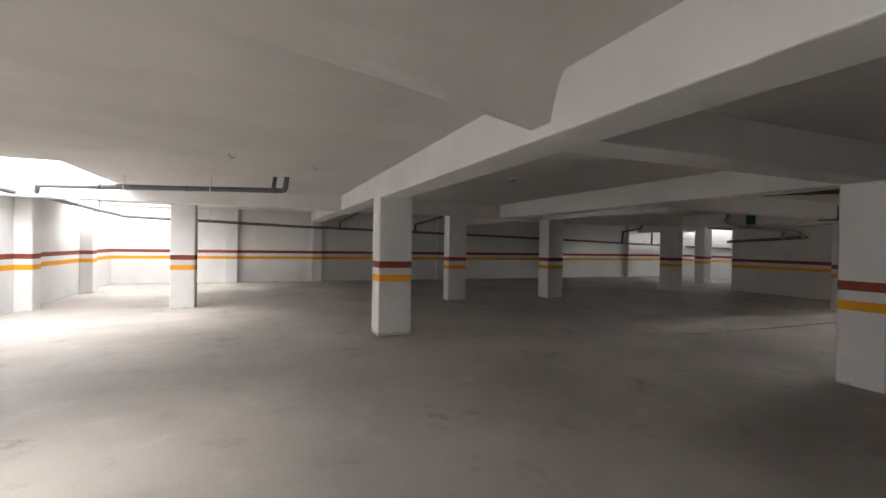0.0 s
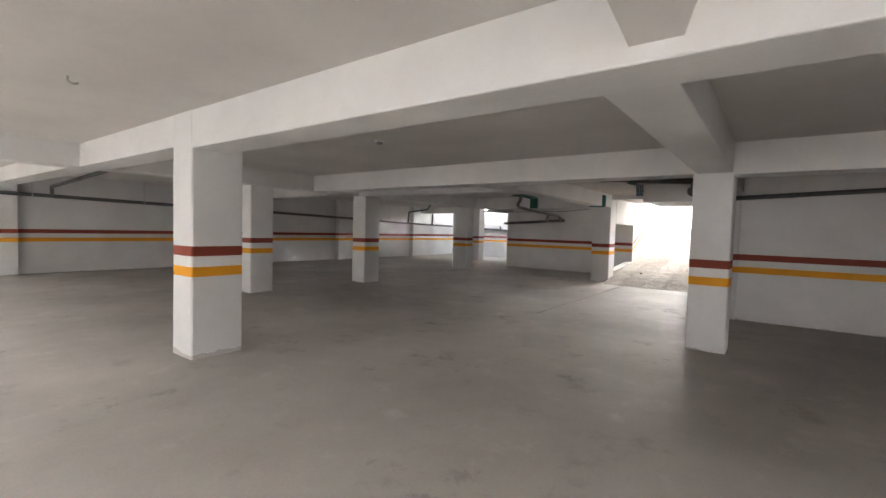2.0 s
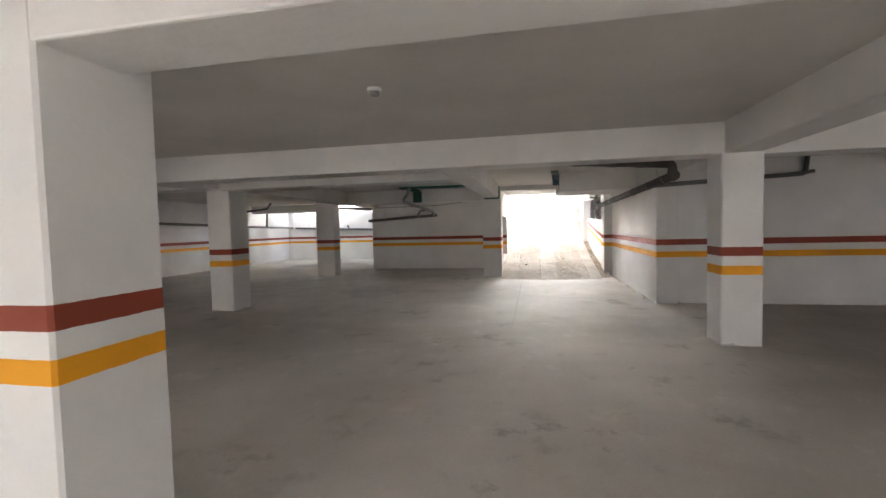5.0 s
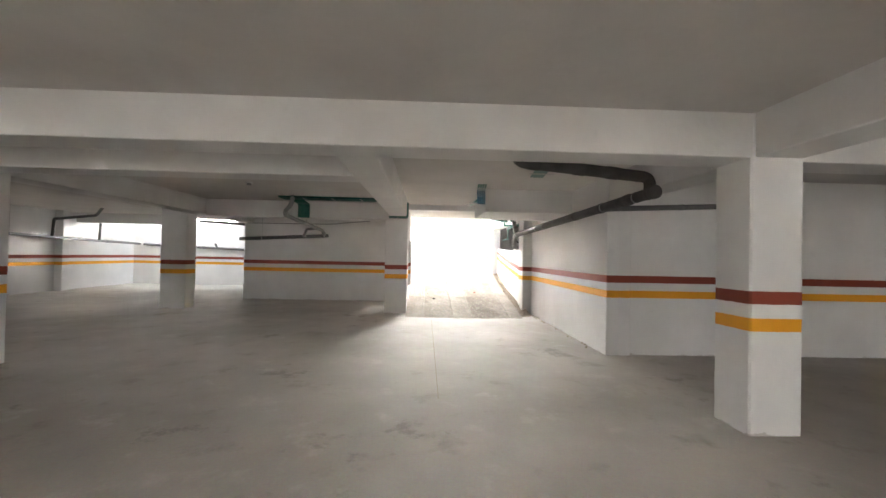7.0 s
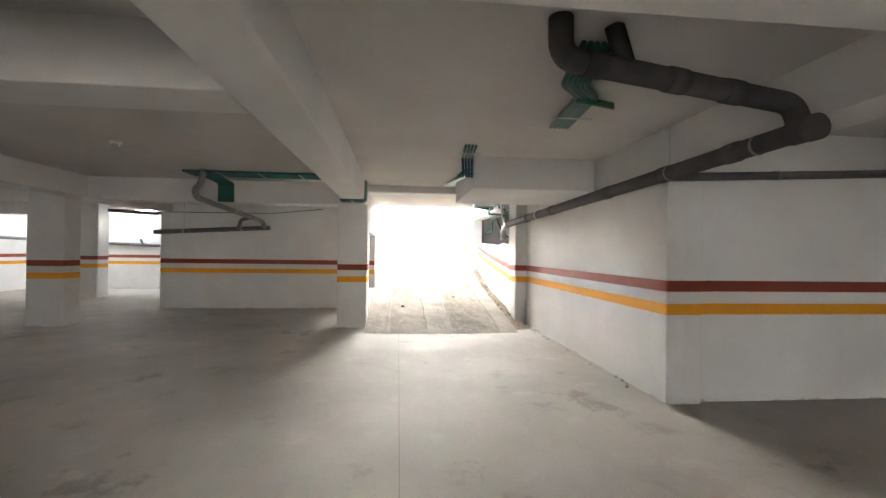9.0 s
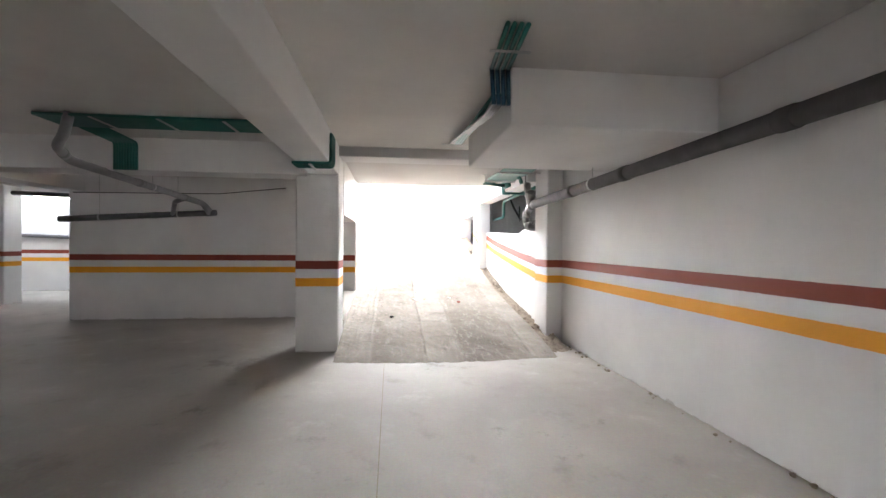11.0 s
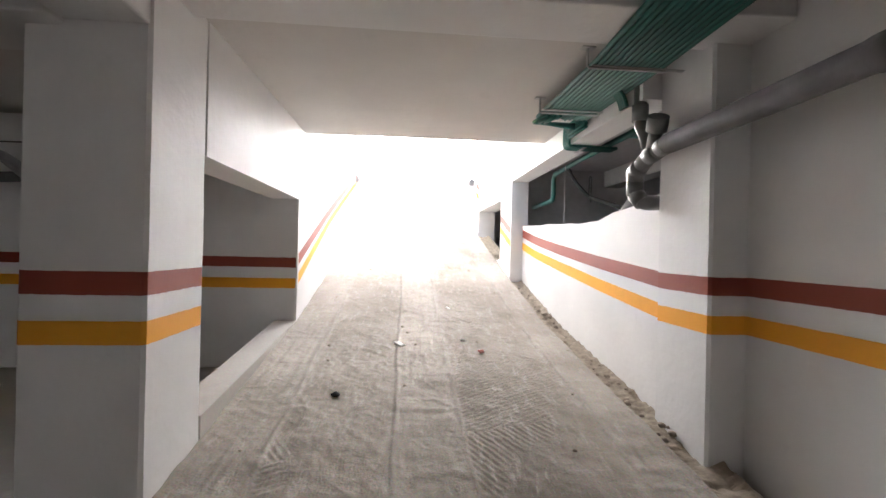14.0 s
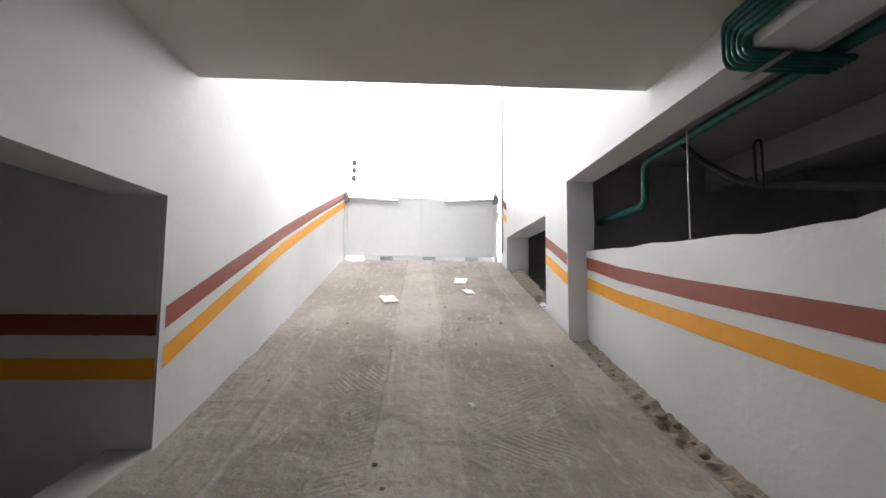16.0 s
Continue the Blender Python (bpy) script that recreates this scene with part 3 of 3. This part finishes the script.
# ---- pipes ----
drain_pipe(((-5.02, 9.5, 2.74), (-5.02, 12.7, 2.70), (-4.86, 13.1, 2.70), (-4.86, 17.1, 2.64), (-4.86, 19.79, 2.58), (1.0, 19.79, 2.40), (12.6, 19.79, 2.17), (20.1, 19.79, 1.98), (24.44, 19.79, 1.88)), 0.055,
           "long dark grey drain pipe along the walls", ((4, 0.3), (4, 0.7), (5, 0.2), (5, 0.5), (5, 0.8), (6, 0.4), (7, 0.5)), ((4, 0.5), (5, 0.15), (5, 0.4), (5, 0.65), (6, 0.2), (6, 0.7)))
drain_pipe(((24.44, 19.6, 1.87), (24.44, 12.6, 1.62)), 0.055, "dark grey drain pipe on the lit wall", ((0, 0.4), (0, 0.6)), (), branches=(((24.44, 16.2, 1.74), (24.25, 16.2, 1.95)),))
drain_pipe(((-4.9, 12.92, 2.71), (-4.2, 11.1, 2.77), (0.38, 9.28, 2.75), (0.42, 9.26, 3.06)), 0.05, "dark grey drain pipe hung below the ceiling", ((1, 0.25), (1, 0.96), (1, 0.6)), ((1, 0.35), (1, 0.7)),
           branches=(((0.16, 9.37, 2.75), (0.2, 9.36, 3.06)),))
drain_pipe(((3.2, 19.79, 2.36), (3.1, 19.4, 2.62), (3.1, 14.0, 2.85), (3.1, 13.8, 3.06)), 0.05, "dark grey branch pipe below the ceiling", ((1, 0.5),), ((1, 0.6),))
drain_pipe(((6.7, 19.79, 2.28), (6.65, 19.6, 2.64), (6.78, 16.6, 2.85), (6.8, 16.4, 3.06)), 0.05, "dark grey branch pipe below the ceiling", ((1, 0.5),), ((1, 0.6),))
drain_pipe(((19.4, 19.7, 2.03), (19.4, 19.65, 2.65), (18.6, 17.6, 2.75), (18.6, 17.4, 3.02)), 0.05, "dark grey branch pipe below the ceiling")
drain_pipe(((21.7, 19.7, 1.95), (21.7, 19.65, 2.75), (21.7, 19.2, 3.02)), 0.05, "dark grey branch pipe below the ceiling")
# large pipe in the corridor
main_pipe = drain_pipe(((8.3, 5.18, 3.03), (8.3, 5.18, 2.78), (8.6, 3.38, 2.69), (8.5, 3.42, 2.47), (15.94, 3.565, 2.295)), 0.074, "thick dusty grey drain pipe with taped joints",
           ((1, 0.12), (1, 0.45), (1, 0.7), (3, 0.0), (3, 0.08), (3, 0.2), (3, 0.36), (3, 0.62), (3, 0.8)), ((3, 0.72),), PVC_MID,
           branches=(((8.38, 4.72, 2.76), (8.36, 4.82, 3.03)), ((8.56, 3.42, 2.47), (8.42, 3.418, 2.472))))
part("end_cap", tube(((8.45, 3.418, 2.472), (8.37, 3.417, 2.473)), 0.088), PVC_MID, main_pipe, smooth=True)
for c, d in (((8.44, 4.33, 2.737), (0.17, -0.98, -0.04)), ((8.51, 3.93, 2.717), (0.17, -0.98, -0.04)), ((8.85, 3.428, 2.46), (1, 0.02, -0.02)), ((9.9, 3.449, 2.437), (1, 0.02, -0.02)), ((11.2, 3.472, 2.408), (1, 0.02, -0.02))):
    c, d = Vector(c), Vector(d).normalized()
    part("tape", tube((c - d * 0.012, c + d * 0.012), 0.078), PVC_LIGHT, main_pipe, "torn pale tape round a joint")
drain_pipe(((10.25, 3.42, 2.45), (10.25, 0.55, 2.58), (10.25, 0.5, 3.05)), 0.045, "slim dark grey pipe on the bay wall", ((0, 0.5),), branches=(((10.25, 0.7, 2.58), (10.25, 0.4, 2.62)),))
# trap at the pilaster
trap = drain_pipe(((15.92, 3.565, 2.30), (16.2, 3.57, 2.25), (16.37, 3.58, 2.15), (16.38, 3.57, 1.98), (16.31, 3.54, 1.90), (16.24, 3.40, 1.90)), 0.062, "glossy dark grey pipe trap on the pilaster",
                  ((0, 0.2), (0, 0.75), (1, 0.8), (2, 0.3), (2, 0.75), (3, 0.5)), (), PVC_GLOSS,
                  branches=(((16.12, 3.58, 2.28), (15.98, 3.62, 2.47)), ((16.27, 3.60, 2.95), (16.27, 3.60, 2.52), (16.22, 3.58, 2.42), (16.18, 3.57, 2.27))))
part("hub", tube(((16.02, 3.608, 2.41), (15.96, 3.626, 2.50)), 0.075), PVC_GLOSS, trap, smooth=True)
part("hub", tube(((16.27, 3.60, 2.68), (16.27, 3.60, 2.55)), 0.064), PVC_GLOSS, trap, smooth=True)
# pipe group on the block wall
drain_pipe(((18.28, 12.6, 2.05), (18.28, 9.62, 2.22)), 0.06, "dark grey drain pipe along the block wall", ((0, 0.05), (0, 0.6), (0, 0.95)), ((0, 0.25), (0, 0.75)))
drain_pipe(((18.2, 9.72, 2.26), (17.95, 9.75, 2.38), (14.5, 9.9, 2.58), (14.05, 9.75, 2.66), (13.95, 9.6, 2.78), (13.95, 9.55, 3.02)), 0.055, "grey drain pipe crossing below the ceiling", ((1, 0.2), (1, 0.6), (2, 0.5)), ((1, 0.5),), PVC_LIGHT,
           branches=(((17.3, 9.78, 2.42), (17.9, 10.25, 2.40), (18.25, 10.45, 2.18)), ((17.95, 9.75, 2.36), (18.25, 9.75, 2.2))))
drain_pipe(((20.2, 14.9, 2.75), (19.2, 12.75, 2.60)), 0.055, "dark grey drain pipe below the ceiling")


# ---- conduits ----
def conduit_bundle(name, lines, r, material, label, straps=()):
    """Parallel plastic conduits, each a part, held by steel straps."""
    e = tagged(new(name), label, "conduit")
    e.location = lines[0][0]
    o = Vector(lines[0][0])
    for ln in lines:
        part("conduit", tube([Vector(p) - o for p in ln], r, r * 3, 8), material, e, smooth=True)
    for a, b in straps:
        a, b = Vector(a) - o, Vector(b) - o
        d = (b - a).normalized() * 0.03
        side = Vector((-d.y, d.x, 0)) * 0.6
        bm = bmesh.new()
        lo, hi = [a - d, b + d], 0.006
        vs = [bm.verts.new(p + s + Vector((0, 0, z))) for p in lo for s in (-side, side) for z in (0, hi)]
        for q in ((0, 1, 3, 2), (4, 6, 7, 5), (0, 4, 5, 1), (2, 3, 7, 6), (0, 2, 6, 4), (1, 5, 7, 3)):
            bm.faces.new([vs[i] for i in q])
        part("strap", bm, STEEL, e, "flat steel strap")
    return e


N = 12
conduit_bundle("conduit_run", [((13.92 + 0.043 * k, 9.9, 2.985), (13.92 + 0.043 * k, 7.21, 2.985)) for k in range(N)], 0.02, GREEN, "flat run of green conduits under the ceiling",
               [((13.9, y, 2.955), (14.42, y, 2.955)) for y in (7.9, 8.6, 9.3)])
conduit_bundle("conduit_run", [((14.2 + 0.05 * k, 7.22, 2.578), (14.2 + 0.05 * k, 6.755, 2.578), (14.2 + 0.05 * k, 6.752, 2.95)) for k in range(7)], 0.018, GREEN, "green conduits wrapped under a beam",
               [((14.17, y, 2.552), (14.53, y, 2.552)) for y in (7.0,)])
conduit_bundle("conduit_run", [((14.4, 9.45 + 0.035 * k, 2.97), (14.9, 9.45 + 0.035 * k, 2.95), (15.07, 9.45 + 0.035 * k, 2.94), (15.07, 9.45 + 0.035 * k, 2.57)) for k in range(9)], 0.018, GREEN, "green conduits turning down a beam")
conduit_bundle("conduit_run", [((8.5, 4.95 - 0.045 * k, 2.98), (9.0, 4.90 - 0.045 * k, 2.9), (9.45, 4.6 - 0.045 * k, 2.98), (10.4, 4.5 - 0.045 * k, 2.99)) for k in range(5)], 0.02, GREEN, "short bundle of green conduits under the ceiling",
               [((10.0, 4.25, 2.96), (10.0, 4.6, 2.96))])
conduit_bundle("conduit_run", [((9.45, 4.6, 2.98 - 0.03 * k), (9.6, 4.2, 2.98 - 0.03 * k)) for k in range(2)], 0.018, GREEN, "stub of green conduit under the ceiling")
conduit_bundle("conduit_run", [((11.35, 5.28 - 0.045 * k, 2.985), (12.06, 5.22 - 0.045 * k, 2.985)) for k in range(4)], 0.017, GREEN, "short green conduits on the ceiling",
               [((11.7, 5.05, 2.96), (11.7, 5.29, 2.96))])
conduit_bundle("conduit_run", [((12.07, 5.22 - 0.045 * k, 2.99), (12.07, 5.20 - 0.04 * k, 2.70)) for k in range(4)], 0.018, BLUE, "blue conduits down the edge of a soffit")
conduit_bundle("conduit_run", [((12.3, 5.075 + 0.035 * k, 2.86), (14.55, 5.075 + 0.035 * k, 2.95)) for k in range(3)], 0.015, GREEN, "green conduits along a dropped soffit")
conduit_bundle("conduit_run", [((12.07, 5.10 + 0.03 * k, 2.76), (12.6, 5.09 + 0.02 * k, 2.78), (13.8, 5.09 + 0.02 * k, 2.92), (14.7, 5.06 + 0.05 * k, 2.98)) for k in range(4)], 0.015, PVC_LIGHT, "pale cables hung along a dropped soffit",
               [((14.6, 5.0, 2.95), (14.6, 5.3, 2.95))])
conduit_bundle("conduit_run", [((14.15, 3.70 + 0.044 * k, 2.84), (15.9, 3.64 + 0.042 * k, 2.84), (17.2 + 0.02 * (k % 3), 3.66 + 0.042 * k, 2.84)) for k in range(13)], 0.02, GREEN, "wide flat run of green conduits over the ramp",
               [((15.9, 3.5, 2.81), (15.9, 4.14, 2.81)), ((16.9, 3.55, 2.81), (16.9, 4.18, 2.81)), ((14.9, 3.6, 2.81), (14.9, 4.24, 2.81))])
conduit_bundle("conduit_run", [((17.2, 3.66, 2.91 - 0.036 * k), (17.82 - 0.036 * k, 3.66, 2.91 - 0.036 * k), (17.82 - 0.036 * k, 3.66, 2.675), (17.82 - 0.036 * k, 3.1, 2.672)) for k in range(5)], 0.018, GREEN, "green conduits turning into a wall opening",
               [((17.64, 3.5, 2.648), (17.86, 3.5, 2.648))])
conduit_bundle("conduit_run", [((16.2, 3.15, 2.74), (18.5, 3.15, 2.73), (19.66, 3.15, 2.70), (19.66, 3.15, 2.30), (20.75, 3.15, 2.29))], 0.036, GREEN, "green pipe inside the dark opening")
conduit_bundle("conduit_run", [((17.4 + 0.04 * k, 3.1, 2.78), (17.4 + 0.04 * k, 0.0, 2.80)) for k in range(5)], 0.02, GREEN, "green conduits under the dark store ceiling", [((17.36, 2.2, 2.76), (17.6, 2.2, 2.76))])
conduit_bundle("cable", [((19.1, 3.14, 2.72), (18.84, 3.12, 2.47), (18.45, 3.1, 2.22), (17.4, 3.08, 1.95), (16.6, 3.05, 1.9))], 0.024, BLACK, "black cable sagging inside the opening")
conduit_bundle("cable", [((18.2, 8.2, 2.75), (18.37, 9.6, 2.62), (18.37, 12.4, 2.6))], 0.008, BLACK, "thin black cable along the block wall")

# ---- ceiling lights, scraps ----
def ceiling_rose(x, y):
    e = tagged(new("ceiling_light"), "small round white ceiling light fitting", "ceiling light", "ceiling lights")
    e.location = (x, y, CZ)
    part("base", tube(((0, 0, 0.0), (0, 0, -0.03)), 0.07, seg=20), GATE, e, smooth=False)
    part("holder", tube(((0, 0, -0.03), (0, 0, -0.065)), 0.045, seg=16), PVC_LIGHT, e)


for x, y in ((4.4, 7.15), (12.0, 9.85)):
    ceiling_rose(x, y)
for x, y in ((-0.5, 7.1), (0.76, 7.6)):
    hook = tagged(finish("ceiling_hook", tube(((x, y, CZ + 0.01), (x, y, CZ - 0.05), (x + 0.04, y, CZ - 0.07), (x + 0.08, y, CZ - 0.05)), 0.01, seg=8), STEEL), "small bent steel hook in the ceiling", "hook", "ceiling hooks")


def scrap(x, y, w, d, turn, material, label):
    bm = bmesh.new()
    n = 5
    vs = [[bm.verts.new((w * (i / n - 0.5) + 0.1 * w * noise.noise(Vector((x + i, j, 0))), d * (j / n - 0.5) + 0.1 * d * noise.noise(Vector((i, y + j, 4))), 0.02 + 0.012 * noise.noise(Vector((x + i * 0.7, y + j * 0.7, 9))))) for j in range(n + 1)] for i in range(n + 1)]
    for i in range(n):
        for j in range(n):
            bm.faces.new((vs[i][j], vs[i + 1][j], vs[i + 1][j + 1], vs[i][j + 1]))
    r = bmesh.ops.extrude_face_region(bm, geom=list(bm.faces))
    bmesh.ops.translate(bm, vec=(0, 0, -0.012), verts=[v for v in r["geom"] if isinstance(v, bmesh.types.BMVert)])
    bmesh.ops.recalc_face_normals(bm, faces=bm.faces)
    ob = finish("scrap", bm, material)
    slope = math.degrees(math.atan((ramp_z(x + 0.1) - ramp_z(x - 0.1)) / 0.2))
    ob.matrix_world = pose(x, y, ramp_z(x) + 0.012, 0, -slope, turn)
    return tagged(ob, label, "litter", "scraps on the ramp")


for x, y, w, d, turn, m, lab in ((21.75, 5.66, 0.30, 0.22, 20, PAPER, "crumpled sheet of white paper on the ramp"), (22.8, 4.6, 0.34, 0.2, -10, PAPER, "flat white paper scrap on the ramp"),
                                 (22.15, 4.54, 0.22, 0.14, 15, PAPER, "flat white paper scrap on the ramp"), (17.62, 5.5, 0.13, 0.07, 35, PAPER, "small torn white carton on the ramp"),
                                 (17.4, 4.65, 0.06, 0.05, 10, RED_PAINT, "small red scrap on the ramp"), (17.73, 4.8, 0.05, 0.03, 60, PAPER, "small white chip on the ramp"),
                                 (18.9, 4.86, 0.08, 0.03, 25, PAPER, "small white chip on the ramp")):
    scrap(x, y, w, d, turn, m, lab)


def pebble(x, y, z, r, material, label):
    bm = bmesh.new()
    bmesh.ops.create_icosphere(bm, subdivisions=2, radius=r)
    for v in bm.verts:
        v.co *= 1 + 0.4 * noise.noise(v.co * (1.3 / r) + Vector((x, y, 0)))
        v.co.z *= 0.7
    ob = finish("stone", bm, material)
    ob.location = (x, y, z + r * 0.45)
    return tagged(ob, label, "stone", "loose stones")


pebble(16.47, 5.99, ramp_z(16.47), 0.035, BLACK, "small dark lump of mortar on the ramp")
rng = random.Random(4)
for k in range(110):
    x = 15.6 + 6.5 * rng.random()
    y = rng.uniform(3.47, 3.7) if k < 80 else rng.uniform(3.8, 6.6)
    pebble(x, y, ramp_z(x) - (0.02 if y < 3.75 else -0.005), rng.uniform(0.012, 0.035 if y < 3.75 else 0.018), STONE, "small broken stone beside the ramp" if y < 3.75 else "small loose stone on the ramp")
for k in range(24):
    x = rng.uniform(10.6, 15.4)
    pebble(x, 3.24 + 0.08 * rng.random(), 0, rng.uniform(0.008, 0.022), STONE, "crumb of plaster at the wall foot")
for x, y0, y1 in ((15.9, 3.62, 4.2), (16.95, 3.64, 4.22)):
    bracket = tagged(new("conduit_hanger"), "thin galvanised hanger under green conduits", "hanger", "conduit hangers")
    bracket.location = (x, y1, 2.94)
    part("rod", tube(((0, 0, 0.01), (0, 0, -0.14), (0, y0 - y1, -0.14), (0, y0 - y1, 0.01)), 0.009, 0.02, 8), STEEL, bracket)
    part("plate", box(-0.03, 0.03, -0.05, 0.05, -0.008, 0.004, 0.002), STEEL, bracket)
conduit_bundle("conduit_run", [((17.0, 4.12 - 0.06 * k, 2.80), (17.28, 4.20 - 0.06 * k, 2.80), (17.28, 3.75, 2.80 - 0.02 * k)) for k in range(3)], 0.018, GREEN, "green conduits bent back under the slab")
conduit_bundle("conduit_run", [((16.38 + 0.03 * k, 3.75, 2.86), (16.38 + 0.03 * k, 3.68, 2.78), (16.38 + 0.03 * k, 3.66, 2.70)) for k in range(4)], 0.018, GREEN, "short green conduit ends beside a pipe")
conduit_bundle("cable", [((18.3, 3.15, 2.18), (18.3, 3.15, 2.43), (18.27, 3.15, 2.46), (18.24, 3.15, 2.43), (18.24, 3.15, 2.12))], 0.008, BLACK, "thin black hanging wire loop")
drain_pipe(((17.62, 3.14, 1.08), (17.5, 3.15, 1.85), (17.12, 3.17, 2.04)), 0.055, "grey pipe end standing in the dark opening", (), (), PVC_LIGHT)
tagged(finish("steel_rod", tube(((18.75, 3.3, 1.7), (18.75, 3.3, 2.72)), 0.006, seg=6), STEEL), "thin steel rod standing in the opening", "rod")
